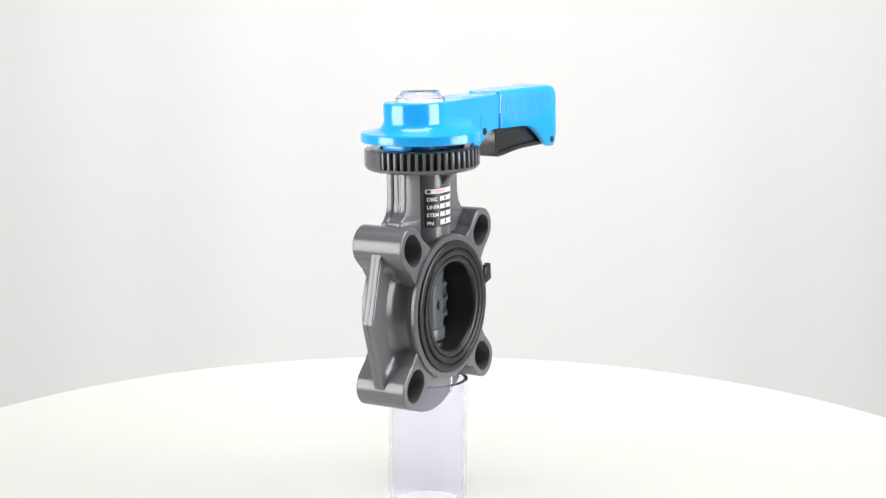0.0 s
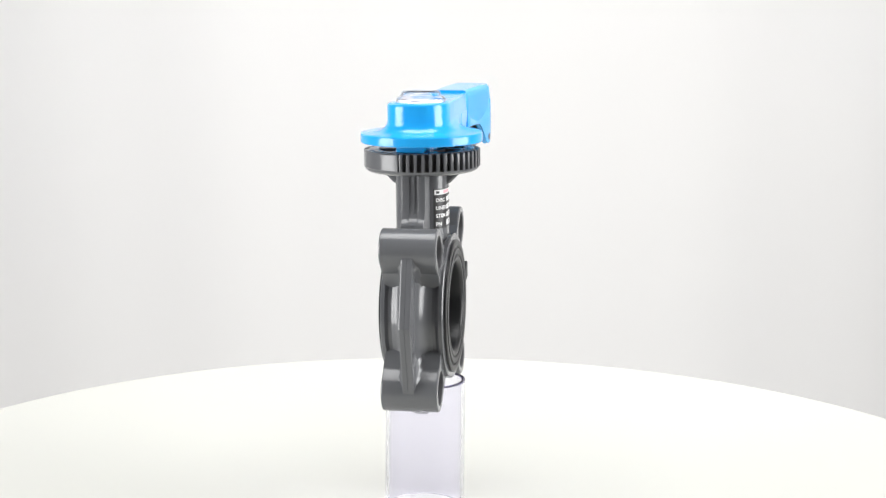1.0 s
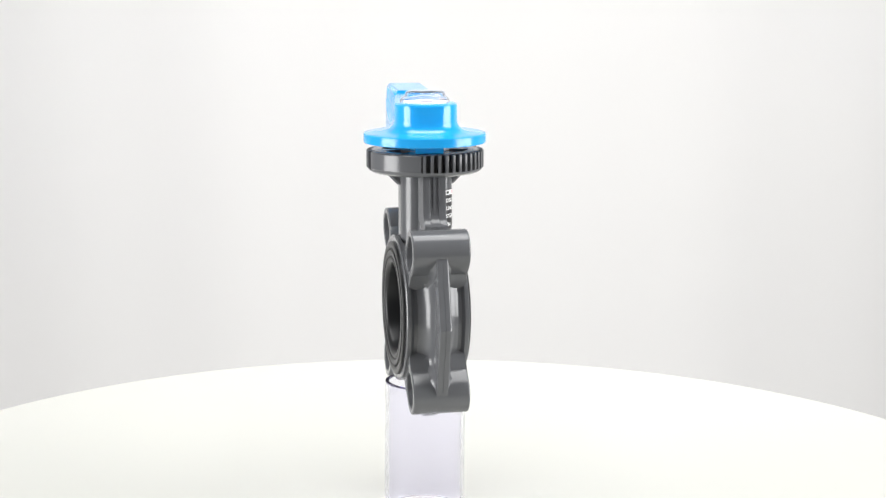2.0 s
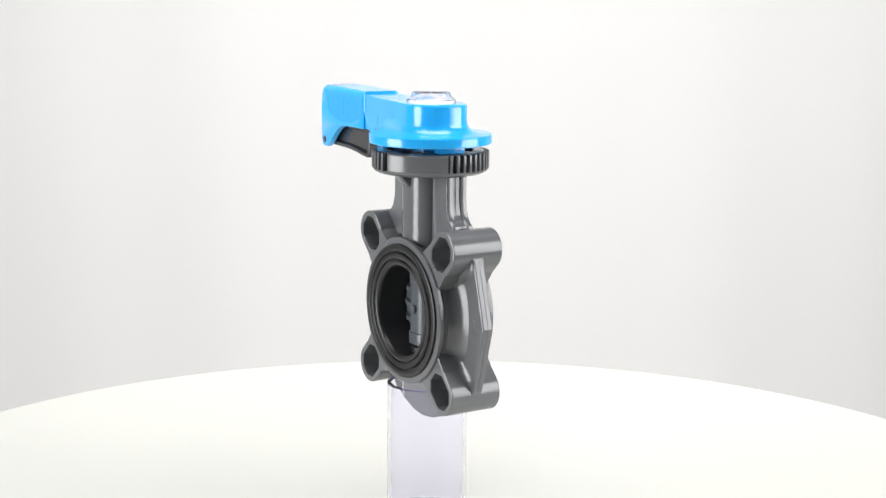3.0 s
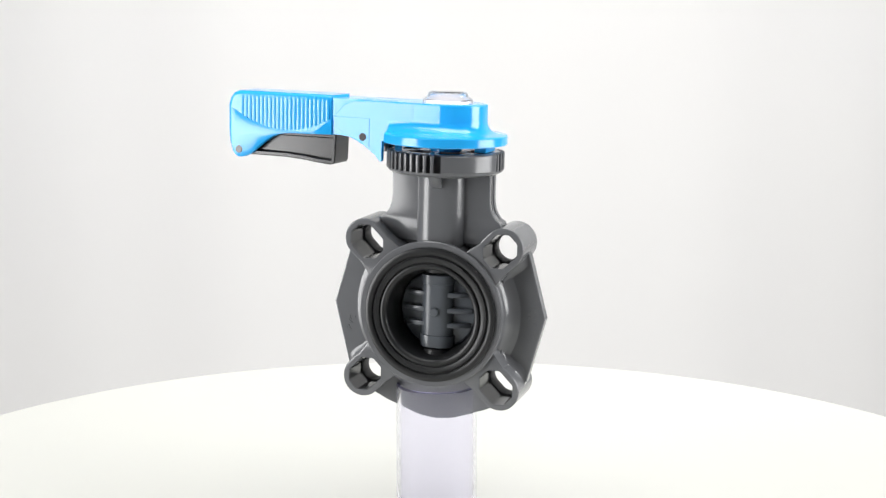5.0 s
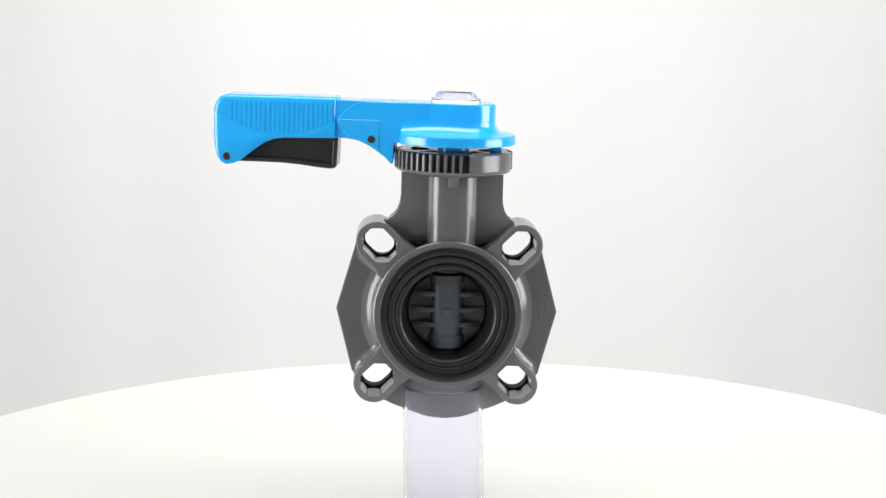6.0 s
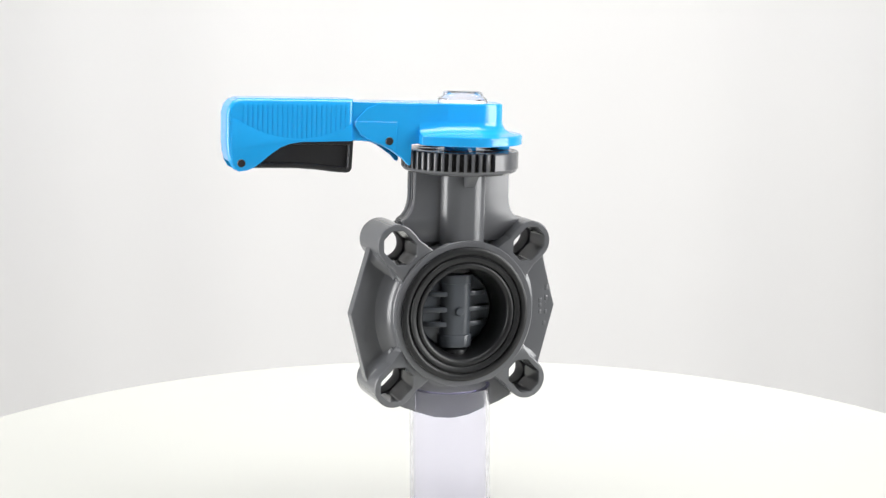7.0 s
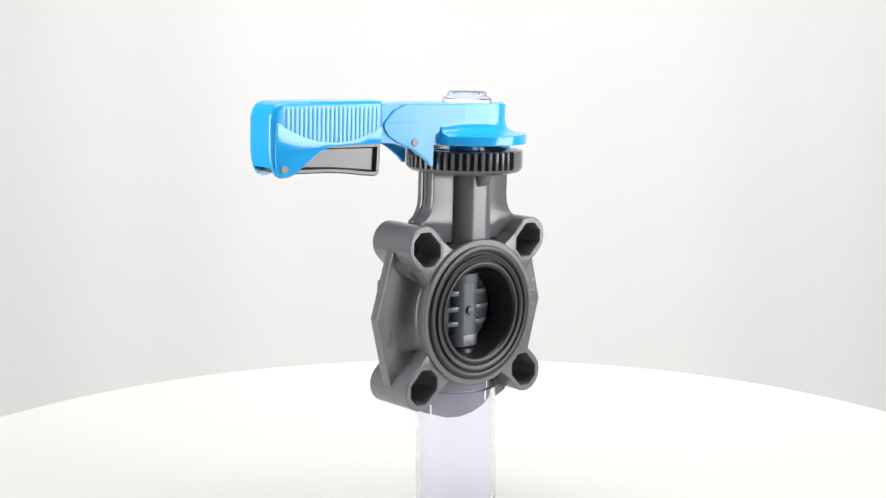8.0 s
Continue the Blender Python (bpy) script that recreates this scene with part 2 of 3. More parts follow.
def build_body(valve):
    bm = bmesh.new()
    # drum with its coved sides
    half = [(44.8, -20.6), (48.2, -20.6), (48.9, -20.0), (48.9, -17.6), (48.2, -16.6), (47.4, -15.6), (47.2, -11), (47.6, -8.5), (47.7, -4)]
    lathe(bm, half + [(r, -y) for r, y in reversed(half)], axis="y", n=128, closed=True)
    body = part("valve_body", bm, GREY, valve, "dark grey moulded PVC valve body")
    # the cove runs on to the plate between the lugs
    lugs = sorted(math.atan2(sz * HZ, sx * HX) % (2 * math.pi) for sx in (-1, 1) for sz in (-1, 1))
    fillet = [(46, 14.6), (47.35, 13.2), (47.8, 11.4), (48.6, 9.6), (49.8, 7.9), (51.5, 6.3), (53.8, 4.95), (56.4, 4.1), (58, 3.6)]
    cove = [(q, -y) for q, y in fillet] + [(q, y) for q, y in reversed(fillet)]
    for k, a0 in enumerate(lugs):
        span = (lugs[(k + 1) % 4] - a0) % (2 * math.pi) - radians(22)
        turns = [a0 + radians(11) + span * j / 28 for j in range(29)]
        bm = bmesh.new()
        small = 0.45 if k == 0 else 1.0
        loft(bm, [[((46 + (q - 46) * small) * math.cos(a), y * (0.6 if k == 0 else 1), (46 + (q - 46) * small) * math.sin(a)) for q, y in cove] for a in turns])
        part("cove", bm, GREY, valve)
    # octagonal plate
    outline = [(73.5, 0), (59.5, 50), (50, 60), (0, 60), (-50, 60), (-59.5, 50), (-73.5, 0), (-60.5, -50), (-48, -59), (-34, -65.5), (-12, -73.2), (0, -74.6), (12, -73.2), (34, -65.5), (48, -59), (60.5, -50)]
    diagonals = [math.atan2(sz * HZ, sx * HX) % (2 * math.pi) for sx in (-1, 1) for sz in (-1, 1)]
    off = lambda a, b: abs((a - b + math.pi) % (2 * math.pi) - math.pi)
    clear_of = lambda a: min(off(a, d) for d in diagonals)
    corners = [math.atan2(z, x) % (2 * math.pi) for x, z in outline] + [d + radians(k) for d in diagonals for k in (-9.8, -9.6, 9.6, 9.8)]
    between = [2 * math.pi * k / 96 for k in range(96)]
    angles = sorted(corners + [a for a in between if min(off(a, c) for c in corners) > 0.02])
    reach = [50.2 if clear_of(a) < radians(9.7) else ray_out(outline, a) for a in angles]
    outer = [(r * math.cos(a), r * math.sin(a)) for r, a in zip(reach, angles)]
    inner = [(46.5 * math.cos(a), 46.5 * math.sin(a)) for a in angles]
    bm = bmesh.new()
    bev = [(d, y) for d, y in ((0.9, -3.9), (0.25, -3.65), (0, -3.0), (0, -0.15), (0.25, 0), (0, 0.15), (0, 3.0), (0.25, 3.65), (0.9, 3.9))]
    loops = [[(x, -3.9, z) for x, z in inner]] + [[(x, y, z) for x, z in inset(outer, d)] for d, y in bev] + [[(x, 3.9, z) for x, z in inner]]
    loft(bm, loops, ring=True)
    part("wing_plate", bm, GREY, valve, sharp=12)
    # four bolt lugs
    for sx in (-1, 1):
        for sz in (-1, 1):
            ax = math.atan2(sz * HZ, sx * HX)
            f = lambda r, e, facets=0: slot(sx * HX, sz * HZ, ax, r, e, 64, facets)
            bm = bmesh.new()
            loops = [[(x, y, z) for x, z in pts] for y, pts in (
                (-18.5, f(12.5, 2.8)), (-18.2, f(13.1, 2.8)), (-17.6, f(13.4, 2.8)), (17.6, f(13.4, 2.8)), (18.2, f(13.1, 2.8)), (18.5, f(12.5, 2.8)),
                (18.5, f(9.4, 2.4)), (18.0, f(9.0, 2.4)), (4.4, f(8.0, 2.4)), (3.9, f(8.0, 2.4)), (3.6, f(8.3, 2.4)), (3.5, f(9.2, 2.4, 8)), (-17.9, f(9.8, 2.4, 8)), (-18.5, f(10.2, 2.4, 8)))]
            loft(bm, loops, ring=True)
            bm.faces.ensure_lookup_table()
            # hole walls get the copy darkened for shade
            for face in bm.faces[6 * 64:11 * 64]:
                face.material_index = 1
            part("bolt_lug", bm, GREY, valve, sharp=20).data.materials.append(HOLE_SHADE)
            # web between lug and drum
            c, s = math.cos(ax), math.sin(ax)
            web = []
            steps = [(-18.56, 12.3, 14.4), (-18.3, 12.7, 14.9), (-14, 12.9, 15.2), (-10, 13.0, 15.5), (-7, 13.1, 16), (-3.8, 13.2, 17)]
            for y, w0, w1 in steps + [(-y, w0, w1) for y, w0, w1 in reversed(steps)]:
                quad = [(58, -w0), (58, -11), (56.5, -10.9), (51, -5), (51, 5), (56.5, 10.9), (58, 11), (58, w0), (44, w1), (44, -w1)]
                web.append([(u * c - v * s, y, u * s + v * c) for u, v in quad])
            bm = bmesh.new()
            loft(bm, web)
            part("web", bm, GREY, valve, sharp=42)
    # fillets between the plate and the lugs, running out where the plate's edge meets the lug
    for sx in (-1, 1):
        for sz in (1, -1):
            loops = []
            for k in range(21):
                z = 17 + 29.5 * k / 20
                e = 73.5 - (14 if sz > 0 else 13) * z / 50 - 0.6
                lug = max(50.2 - (31.8 - z) * 0.75, 47.4 + math.sqrt(max(0, 13.4 ** 2 - (46.8 - z) ** 2))) - 1.5
                run_in = min(1, 0.05 + (z - 17) / 15) ** 1.3
                d = max(0.5, min(11, 0.92 * (e - lug)) * run_in)
                h = min(9.5, d)
                arc = [(lug + d * (1 - math.cos(radians(a))), 3.7 + h * (1 - math.sin(radians(a)))) for a in (0, 18, 36, 54, 72, 90)]
                prof = [(lug - 1.1, 3.7 + h)] + arc
                loops.append([(sx * x, y, sz * z) for x, y in prof + [(x, -y) for x, y in reversed(prof)]])
            bm = bmesh.new()
            loft(bm, loops)
            part("fillet", bm, GREY, valve, sharp=38)
    # writing on the wings: short raised strokes and the readable word
    word = bpy.data.curves.new("raised_word", "FONT")
    word.body, word.size, word.extrude = "PVC", 0.0062, 0.0003
    word.materials.append(GREY)
    ob = new("raised_word", word)
    ob.parent = valve
    ob.matrix_local = pose(-0.0612, -0.0039, -0.0195, 90, 0, 0) @ pose(0, 0, 0, 0, 0, 74)
    for x, z, w, h in ((67, 12.2, 2.4, 3.8), (67, 5.2, 2.2, 3.4), (67, 1.2, 0.7, 1.8), (67, -4.6, 2.0, 3.0), (66, -12.6, 2.2, 2.8), (62.6, 3.4, 2.4, 3.0), (62.6, 0.0, 2.4, 2.8), (62.6, -4.4, 2.2, 2.6)):
        part("raised_mark", box(x - w / 2, x + w / 2, -4.03, -3.7, z - h / 2, z + h / 2, 0.12), GREY, body)
    return body


NX = 1.4     # the neck leans a little off the middle


def build_neck(valve):
    bm = bmesh.new()
    column = [(x + NX, y) for x, y in rounded_rect(16.4, 17.2, 13, 12)]
    loft(bm, [[(x, y, z) for x, y in column] for z in (40, 94)])
    neck = part("neck_column", bm, GREY, valve)
    side = [(33.6, 94), (33.6, 76), (34.2, 71), (35.8, 66.5), (38.4, 63), (41, 61.4), (42, 58.8), (30, 46.6)]
    full = [(-x + NX, z) for x, z in side] + [(x + NX * 0.6, z) for x, z in reversed(side)]
    cut = [(33.6 - 0.8, 94), (33.6 - 0.8, 75), (33.8, 70), (35.2, 66.6), (38, 63)] + side[5:]
    rib = [(33.6 - 0.25, 94), (33.6 - 0.25, 75), (34.0, 70.6), (36, 63)] + side[5:]
    mid = [(-x + NX, z) for x, z in rib] + [(x + NX * 0.6, z) for x, z in reversed(rib)]
    core = [(-x + NX, z) for x, z in cut] + [(x + NX * 0.6, z) for x, z in reversed(cut)]
    for name, pts, y0, y1 in (("neck_wing", full, -7.6, -2.7), ("neck_wing", full, 2.7, 7.6), ("neck_web", core, -2.9, 2.9), ("neck_rib", mid, -0.7, 0.7)):
        part(name, prism(pts, y0, y1, 0.45 if name == "neck_wing" else 0), GREY, valve)
    for s in (-1, 1):
        bm = bmesh.new()
        tri = [(s * 15, 94), (s * 27, 94), (s * 26, 91), (s * 18.4, 83.2), (s * 15, 83)]
        loft(bm, [[(x, y, z) for y, z in tri] for x in (-2.4, 5.2)])
        soften(bm, 1.7, segments=3)
        part("gusset", bm, GREY, valve)
    # data label wrapped round the back of the column
    def on_column(deg, lift):
        a = radians(deg)
        r = ray_out(column, a) + lift
        return Vector((r * math.cos(a), r * math.sin(a), 0))

    def patch(a0, a1, z0, z1, lift, steps=16):
        bm = bmesh.new()
        loops = []
        for k in range(steps + 1):
            d = a0 + (a1 - a0) * k / steps
            p, q = on_column(d, lift), on_column(d, lift - 0.3)
            loops.append([(p.x, p.y, z0), (p.x, p.y, z1), (q.x, q.y, z1), (q.x, q.y, z0)])
        return loft(bm, loops)
    lab = part("data_label", patch(31, 142, 55.2, 81.4, 0.1), LABEL, valve, "black data label with white print")
    rows = [(77.6, 80.8), (72.5, 75.7), (67.3, 70.5), (62.1, 65.3), (56.6, 60.2)]
    part("print_bar", patch(33, 140, *rows[0], 0.16), WHITE_INK, lab)
    part("print_bar", patch(55, 84, 78.2, 80.2, 0.2), PINK_INK, lab)
    part("print_bar", patch(37, 44, 78.3, 80.1, 0.2), LABEL, lab)
    for (z0, z1), text in zip(rows[1:], ("DISC", "LINER", "STEM", "PN")):
        part("print_bar", patch(66, 136, z0, z1, 0.16), WHITE_INK, lab)
        for a0, a1 in ((82, 87), (108, 113), (124, 128)):
            part("print_bar", patch(a0, a1, z0 + 0.5, z1 - 0.5, 0.2, 3), LABEL, lab)
        cu = bpy.data.curves.new("print_word", "FONT")
        cu.body, cu.size, cu.offset = text, 0.0034, 0.00011
        flat = bpy.data.objects.new("print_word", cu)
        me = bpy.data.meshes.new_from_object(flat)
        bpy.data.objects.remove(flat)
        for v in me.vertices:
            p = on_column(36 + v.co.x * 1000 * 3.15, 0.2)
            v.co = Vector((p.x, p.y, z0 + 0.3 + v.co.y * 1000)) * MM
        me.materials.append(WHITE_INK)
        ob = new("print_word", me)
        ob.parent = lab
    return neck


GX = 1.6     # the gear and handle stand slightly off the body's middle


def build_gear(valve):
    bm = bmesh.new()
    lathe(bm, [(16, 94.3), (16, 91.5), (30, 91.5), (35.5, 92.6), (37.6, 94), (38, 95.4), (35.4, 95.6), (35.4, 106.6), (34.9, 107), (28.6, 107), (28.2, 106.6), (28.2, 94.3)], n=120, centre=(GX, 0, 0), closed=True)
    gear = part("gear_plate", bm, GREY, valve, "dark toothed locking plate under the handle")
    # six flat spokes leave wells round the collar
    for k in range(6):
        a0, a1 = radians(60 * k + 20), radians(60 * k + 36)
        bm = bmesh.new()
        loft(bm, [[(GX + r * math.cos(a), r * math.sin(a), z) for r, z in ((16, 98), (29, 98), (29, 106.8), (16, 106.8))] for a in (a0 + (a1 - a0) * j / 6 for j in range(7))])
        part("spoke", bm, GREY, gear)
    bm = bmesh.new()
    lathe(bm, [(10.6, 94), (16.5, 94), (16.5, 106.9), (10.6, 106.9)], n=64, centre=(GX, 0, 0), closed=True)
    part("gear_hub", bm, GREY, gear)
    # black here stands in for shade between the teeth; the gear itself is grey
    bm = bmesh.new()
    lathe(bm, [(33, 95.5), (35.7, 95.5), (35.7, 106.3), (33, 106.3)], n=120, centre=(GX, 0, 0), closed=True)
    part("gap_shade_ring", bm, GAP_SHADE, gear, "black ring standing in for the shade between the teeth")
    # plain sector of the rim
    arc = [radians(-77 + 63 * k / 24) for k in range(25)]
    loops = [[(GX + r * math.cos(a), r * math.sin(a), z) for r, z in ((34.8, 95.2), (37.9, 95.2), (38.5, 95.8), (38.5, 106), (37.9, 106.8), (34.8, 106.8))] for a in arc]
    bm = bmesh.new()
    loft(bm, loops)
    part("plain_rim", bm, GREY, gear)
    # teeth round the rest
    data = None
    for k in range(40):
        a = radians(-12.5 + 7.32 * k + 1.5)
        if k == 0:
            bm = prism([(34.9, 95.3), (38.7, 95.3), (38.7, 106.3), (38.2, 106.8), (34.9, 106.8)], -1.0, 1.0, 0.25)
            first = part("tooth", bm, GREY, gear)
            data = first.data
            ob = first
        else:
            ob = new("tooth", data)
            ob.parent = gear
        ob.matrix_local = pose(GX * MM, 0, 0) @ Matrix.Rotation(a, 4, "Z")
    return gear


def build_liner(valve):
    front = [(44.7, -19.5), (44.7, -21.9), (44.2, -22.3), (40.6, -22.3), (40.1, -21.9), (39.9, -20.9), (39.1, -20.9), (38.9, -22.0), (38.4, -22.6), (35.6, -22.6), (35.1, -22.2), (34.9, -21.0), (34.2, -21.0), (34.0, -22.0), (33.5, -22.4), (31.6, -22.2), (30.4, -21.2), (29.9, -19.5), (29.6, -14), (28.6, -9), (27.3, -4.5), (26.9, -1.5)]
    bm = bmesh.new()
    lathe(bm, front + [(r, -y) for r, y in reversed(front)], axis="y", n=128, closed=True)
    liner = part("rubber_liner", bm, RUBBER, valve, "black ribbed rubber sealing liner", sharp=45)
    for up in (-1, 1):
        bm = bmesh.new()
        lathe(bm, [(11.5, up * 29.5), (11.0, up * 26.2), (9.6, up * 25.2), (0, up * 25.0)], n=40)
        part("stem_seat", bm, RUBBER, liner)
    tab = [(-53.6, 9.5), (-52.8, 21), (-44, 18), (-44, 7)]
    part("liner_tab", prism(tab[::-1], 17.6, 22.2, 0.8), RUBBER, liner)
    return liner


def build_disc(valve):
    bm = bmesh.new()
    lathe(bm, [(0, -3.4), (18, -3.1), (25.4, -2.0), (27.0, 0), (25.4, 2.0), (18, 3.1), (0, 3.4)], axis="y", n=96)
    disc = part("valve_disc", bm, DISC, valve, "blue-grey ribbed closing disc, shut")
    bm = bmesh.new()
    levels = [(-24.6, 1.0), (-24.2, 1.06), (-17.0, 1.09), (-16.5, 1.07), (-16.1, 1.0), (18.2, 1.0), (18.6, 1.05), (24.2, 1.06), (24.6, 1.0)]
    loft(bm, [[(x * k, y * k, z) for x, y in rounded_rect(10.9, 10.6, 8.0, 10)] for z, k in levels])
    part("stem_hub", bm, DISC, disc)
    for s in (-1, 1):
        bm = bmesh.new()
        lathe(bm, [(0, 6), (3.0, 6), (3.0, 11.2), (2.6, 11.7), (0, 11.9)], axis="y", n=32)
        for v in bm.verts:
            v.co.y *= s * 1.06
        part("hub_button", bm, DISC, disc)
        for z in (11.5, 1.0, -9.0):
            for sx in (-1, 1):
                reach = math.sqrt(25.6 ** 2 - z * z) - 0.6
                fin = [(sx * 5, 1.5 * s), (sx * reach, 1.5 * s), (sx * (reach - 1), 3.6 * s), (sx * 15, 8.0 * s), (sx * 5, 9.0 * s)]
                bm = bmesh.new()
                loft(bm, [[(x, y, z + h) for x, y in fin] for h in (-1.6, 1.6)])
                soften(bm, 0.4)
                part("fin", bm, DISC, disc)
    return disc


def build_handle(valve):
    """Lever: hub with its skirt, arm, ribbed grip, trigger, clear cap. Turned a little against the body."""
    n = 128
    wide = lambda x: 13.2 + 0.0947 * (max(-75.2, min(x, 6)) + 75)
    end = []
    for k in range(21):
        a = radians(-90 + 9 * k)
        c, d = math.cos(a), math.sin(a)
        end.append((6 + 22.5 * abs(c) ** 0.86, (wide(6) - 0.25) * abs(d) ** 0.86 * (1 if d > 0 else -1)))
    block = [(-38, -wide(-38) + 0.25)] + end + [(-38, wide(-38) - 0.25)]
    # the skirt: round at the hub, cut square where the arm begins
    back, corner = -32.0, 25.2
    rim = [(40.4 * math.cos(2 * math.pi * k / n) + GX, 40.4 * math.sin(2 * math.pi * k / n)) for k in range(n)]
    rim = [p for p in rim if p[0] > -23]
    rim = [p for p in rim if p[1] >= 0] + [(back + 0.8, corner), (back, corner - 0.8), (back, 17.4), (back, 8), (back, -8), (back, -17.4), (back, -corner + 0.8), (back + 0.8, -corner)] + [p for p in rim if p[1] < 0]
    stadium = []
    for x, y in rim:
        if x < 0:
            w = wide(x) - 0.25
            stadium.append((x, max(-w, min(w, y))))
        else:
            a = math.atan2(y, x)
            d = ray_out(block, a)
            stadium.append((d * math.cos(a), d * math.sin(a)))

    def mixed(f, scale, z):
        return [((cx * (1 - f) + sx * f) * scale, (cy * (1 - f) + sy * f) * scale, z) for (cx, cy), (sx, sy) in zip(rim, stadium)]
    rows = [(0, 0.6, 113.2), (0, 0.95, 113.2), (0, 0.96, 111.8), (0, 0.99, 111.5), (0, 1, 112.1), (0, 1, 117), (0, 0.99, 117.7), (0.12, 1, 118.0), (0.38, 1, 118.4), (0.6, 1, 119.0), (0.77, 1, 120.2), (0.89, 1, 121.9), (0.97, 1, 124.0), (1, 1, 126.5), (1, 1, 136.4), (1, 0.985, 137.2), (1, 0.95, 137.6)]
    bm = bmesh.new()
    loft(bm, [mixed(*r) for r in rows])
    handle = part("handle", bm, BLUE, valve, "bright blue plastic lever handle", sharp=28)
    handle.matrix_local = pose(0, 0, 0, 0, 0, -4.7)
    # collar and stop block between hub and gear
    bm = bmesh.new()
    lathe(bm, [(0, 101), (10.4, 101), (10.4, 110), (11.2, 111), (11.2, 113.4), (0, 113.4)], n=64, centre=(GX, 0, 0))
    part("collar", bm, BLUE, handle)
    part("stop_block", box(25, 33, -9, 9, 107.2, 113, 0.6), BLUE, handle)
    part("locking_tooth", box(-42, -37, -5, 5, 103.5, 112.6, 0.5), BLACK, handle, "dark locking tooth of the trigger")

    def layered(name, outline, lower, width, layers, mat=BLUE, proud=()):
        bm = bmesh.new()
        raised = lower(outline)
        loops = []
        for f, d, core in layers:
            pts = inset((outline, raised, proud)[core], d)
            loops.append([(x, f * width(x), z) for x, z in pts])
        loft(bm, loops)
        return part(name, bm, mat, handle, sharp=30 if name == "grip" else 9)
    edge = [(-1, 3.6, 0), (-0.985, 2.4, 0), (-0.945, 1.2, 0), (-0.88, 0.4, 0), (-0.8, 0, 0), (-0.74, 0, 0), (-0.74, 0, 1)]
    layers = edge + [(-f, d, c) for f, d, c in reversed(edge)]
    grip = [(-146.5, 139.3), (-150.8, 137.6), (-153.4, 134.2), (-154.7, 129.5), (-154.7, 112), (-154.1, 105), (-152.7, 99.4), (-150.3, 95.4), (-146.7, 93.6), (-142, 94.3), (-138, 96.0), (-134, 99), (-127.2, 104.6), (-121, 108.8), (-115, 111.2), (-108, 112.2), (-90, 112.6), (-74.3, 112.9), (-74.3, 139.4), (-100, 139.4), (-125, 139.4)]
    layered("grip", grip, lambda o: [(x, max(z, 114) if x > -152 else max(z, 100)) for x, z in o], lambda x: 13.4, layers)
    arm = [(-75.2, 137.8), (-75.2, 113.2), (-68, 113.0), (-62.5, 112.4), (-57, 110.8), (-51.5, 108.2), (-47.4, 105.4), (-42.2, 101.8), (-38.9, 98.2), (-37.8, 97.7), (-36.9, 98.6), (-36.6, 111.2), (-31.3, 112.0), (-31.2, 117.2), (-20, 117.4), (-12, 118), (-12, 137.5), (-45, 137.7), (-62, 137.75)]
    leaf = [(-73.4, 126), (-73.4, 122.6), (-70, 117.2), (-63.5, 113.2), *arm[4:-2], (-58, 137.3), (-66, 134)]
    thin = [(-1, 0.5, 2), (-0.985, 0.1, 2), (-0.93, 0, 2), (-0.93, 0.3, 0), (-0.82, 0, 0), (-0.82, 0, 1)]
    layered("arm", arm, lambda o: [(x, max(z, 112.5)) for x, z in o], lambda x: 13.3 + 0.089 * (x + 75), thin + [(-f, d, c) for f, d, c in reversed(thin)], proud=leaf)
    # ribbed field and smooth lower panel on both grip sides
    def field_edge(x):
        u = (x + 110) / 37
        return 114.6 + 10.6 * min(1.2, u * u)
    lower_edge = [(-152.0, 108), (-151.5, 102), (-150.8, 98.4), (-149.2, 95.6), (-146.7, 94.1), (-142, 94.6), (-138, 96.2), (-134, 99.2), (-127.2, 104.8), (-121, 109), (-115, 111.4), (-108, 112.4), (-90, 112.8), (-75.3, 113.1)]
    curve = [(-75.3 - 76.3 * k / 28, field_edge(-75.3 - 76.3 * k / 28)) for k in range(29)]
    for s in (-1, 1):
        y0, y1 = sorted((s * 12.6, s * 13.8))
        part("grip_panel", prism(lower_edge + curve, y0, y1, 0.3), BLUE, handle)
        for k in range(22):
            x = -143.6 + 3.1 * k
            low = field_edge(x) - 0.3
            side = [(13.0, low), (13.85, low), (13.85, 134.6), (13.6, 136.2), (13.0, 137.4), (12.2, 138.1), (11, 137.6), (12.2, 135)]
            bm = bmesh.new()
            loft(bm, [[(x + dx, s * (y - cut), z - cut * 0.5) for y, z in side] for dx, cut in ((-1.35, 0.22), (-0.65, 0.1), (0.65, 0.1), (1.35, 0.22))])
            part("grip_rib", bm, BLUE, handle)
        # raised plate round the pin on the arm
        plate = [(-73.6, 122.8), (-70, 117.6), (-63.5, 113.8), (-57, 111.6), (-51.5, 109), (-47.4, 106.4), (-46.4, 106.2), (-46.4, 125.6), (-73.6, 125.6)]
        bm = bmesh.new()
        loft(bm, [[(px, s * (13.3 + 0.089 * (px + 75) + d), pz) for px, pz in inset(plate, i)] for d, i in ((-0.6, 0), (0.1, 0), (0.28, 0.2))])
        part("pin_plate", bm, BLUE, handle)
    # trigger under the grip
    trig = [(-150, 101), (-147, 96.6), (-140, 95.8), (-125, 95.8), (-110, 95.6), (-97, 94.6), (-88, 93.4), (-78, 92.6), (-75.4, 93.2), (-74.2, 95.2), (-73.4, 113.5), (-120, 113.5), (-140, 105)]
    bm = bmesh.new()
    hole = inset(trig, 3.0)
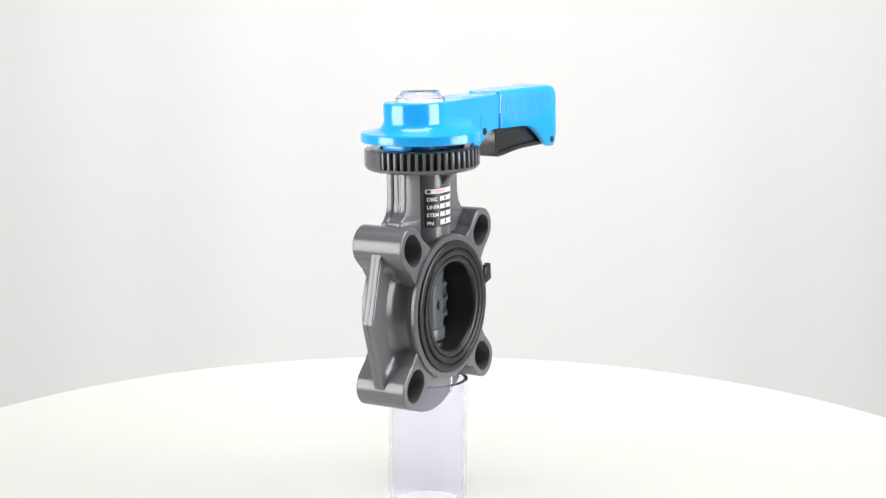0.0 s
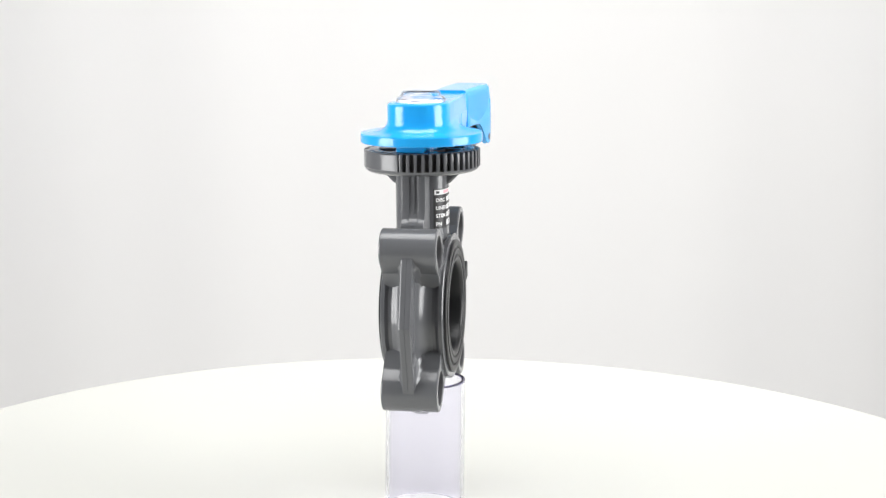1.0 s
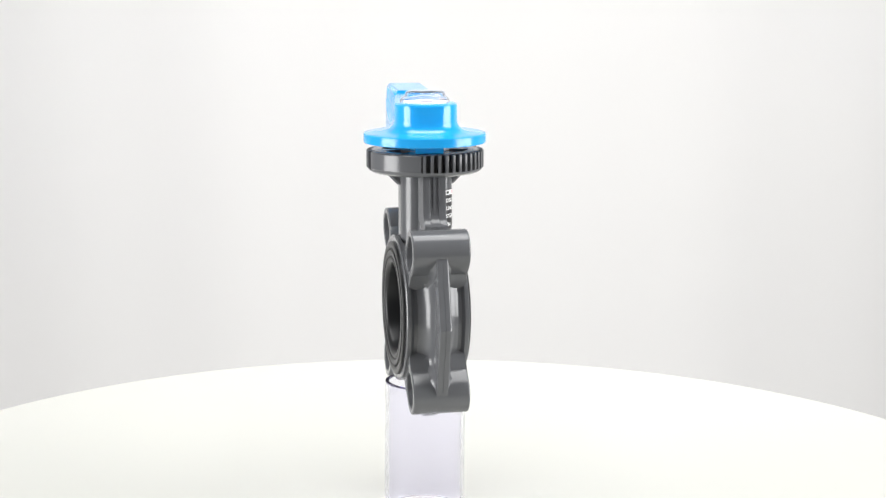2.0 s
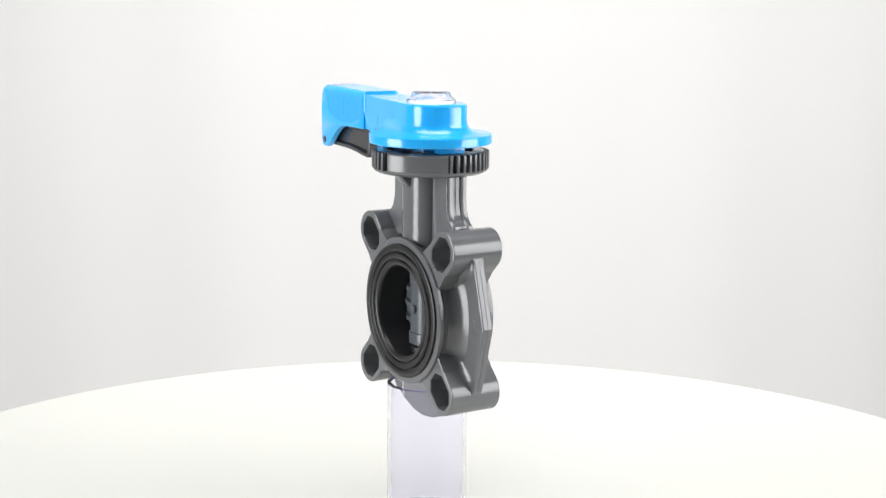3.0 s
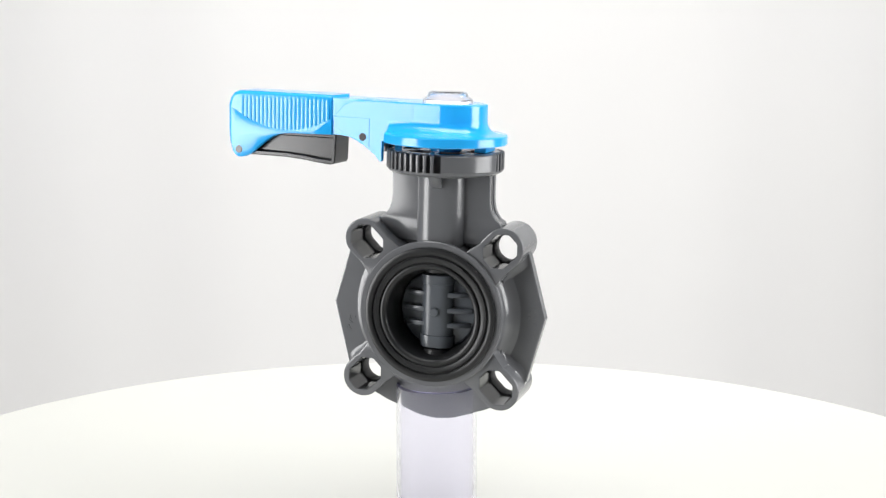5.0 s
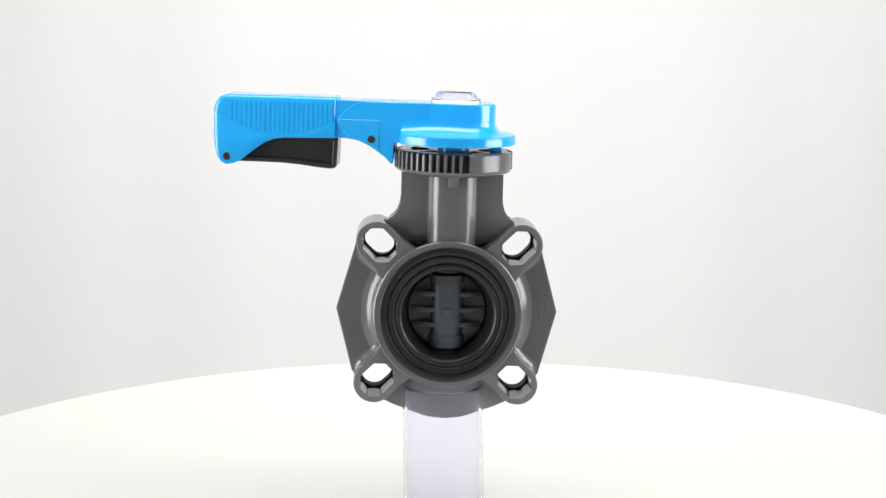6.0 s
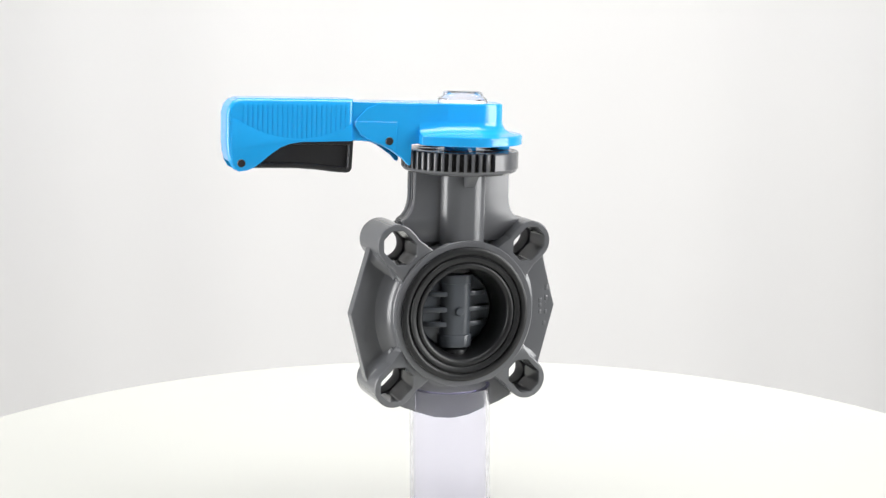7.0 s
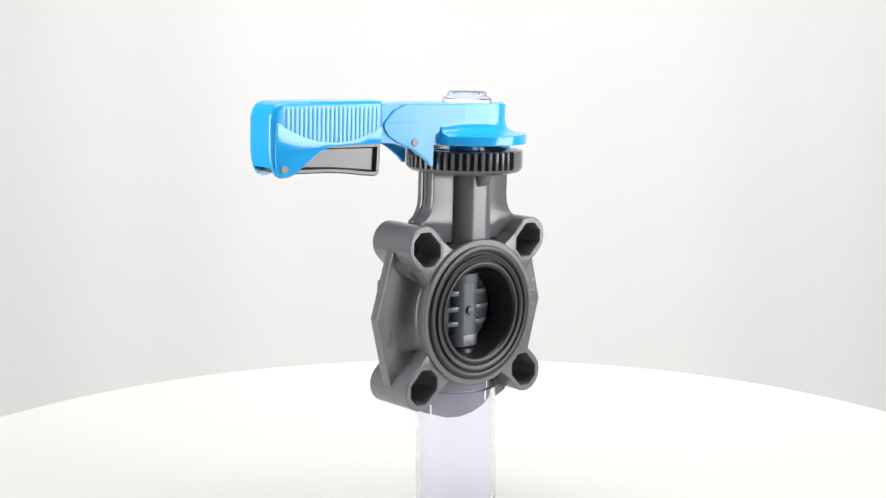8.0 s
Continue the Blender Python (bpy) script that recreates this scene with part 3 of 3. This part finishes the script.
    loops = [[(x, y, z) for x, z in pts] for y, pts in ((-7.4, inset(trig, 3.6)), (-9.6, hole), (-10.2, inset(trig, 2.5)), (-10.2, inset(trig, 0.7)), (-9.6, trig), (9.6, trig), (10.2, inset(trig, 0.7)), (10.2, inset(trig, 2.5)), (9.6, hole), (7.4, inset(trig, 3.6)))]
    loft(bm, loops)
    part("trigger", bm, BLACK, handle, "black plastic release trigger", sharp=30)
    for x, z, w in ((-145.7, 99.2, 13.4), (-51.3, 113.3, wide(-51.3))):
        bm = bmesh.new()
        lathe(bm, [(0, -w - 0.75), (2.3, -w - 0.75), (2.55, -w - 0.5), (2.55, w + 0.5), (2.3, w + 0.75), (0, w + 0.75)], axis="y", n=32, centre=(x, 0, z))
        part("pin", bm, BLACK, handle, "dark hinge pin")
    # clear cap on the hub
    bm = bmesh.new()
    lathe(bm, [(0, 144.1), (11.0, 144.1), (11.6, 143.6), (12.1, 141.6), (14.3, 140.3), (15.3, 139.6), (15.5, 138.4), (15.4, 137.4), (16.3, 137.4), (16.6, 138.6), (16.2, 140.2), (14.9, 141.2), (13.4, 142.0), (12.9, 143.6), (12.2, 144.6), (11, 145), (0, 145)], n=72, centre=(2.2, 0, 0))
    part("clear_cap", bm, LENS, handle, "clear plastic indicator cap").visible_shadow = False
    # pale disc added under the cap so that it looks white, as from glare
    bm = bmesh.new()
    lathe(bm, [(0, 137.4), (14.1, 137.4), (14.1, 138.3), (13.7, 138.6), (0, 138.6)], n=48, centre=(2.2, 0, 0))
    part("cap_glare_disc", bm, CAP_GLARE, handle, "pale disc added for the white glare of the cap")
    part("indicator_mark", box(12.4, 14.4, -4, 4, 137.9, 138.9), BLACK, handle)
    return handle


def build_valve():
    valve = new("butterfly_valve")
    tagged(valve, "grey plastic butterfly valve with blue lever, standing in clear tube", "valve")
    build_body(valve)
    build_neck(valve)
    build_gear(valve)
    build_liner(valve)
    build_disc(valve)
    build_handle(valve)
    return valve


build_room()
build_backdrop()
turntable = build_table()
display_tube = build_tube()
butterfly_valve = build_valve()


def motions():
    times = [0.25 * k for k in range(33)]
    tube_at = pose(-0.0006, -0.0134, 0, 0, 0, 0)
    valve_at = pose(0.0017, -0.0146, 0.142) @ pose(0, 0, 0, 0, 1.656, 0) @ pose(0, 0, 0, 0.899, 0, 0)
    walk(turntable, [(t, turned(t, Matrix.Identity(4))) for t in times])
    walk(display_tube, [(t, turned(t, tube_at)) for t in times])
    walk(butterfly_valve, [(t, turned(t, valve_at)) for t in times])


motions()
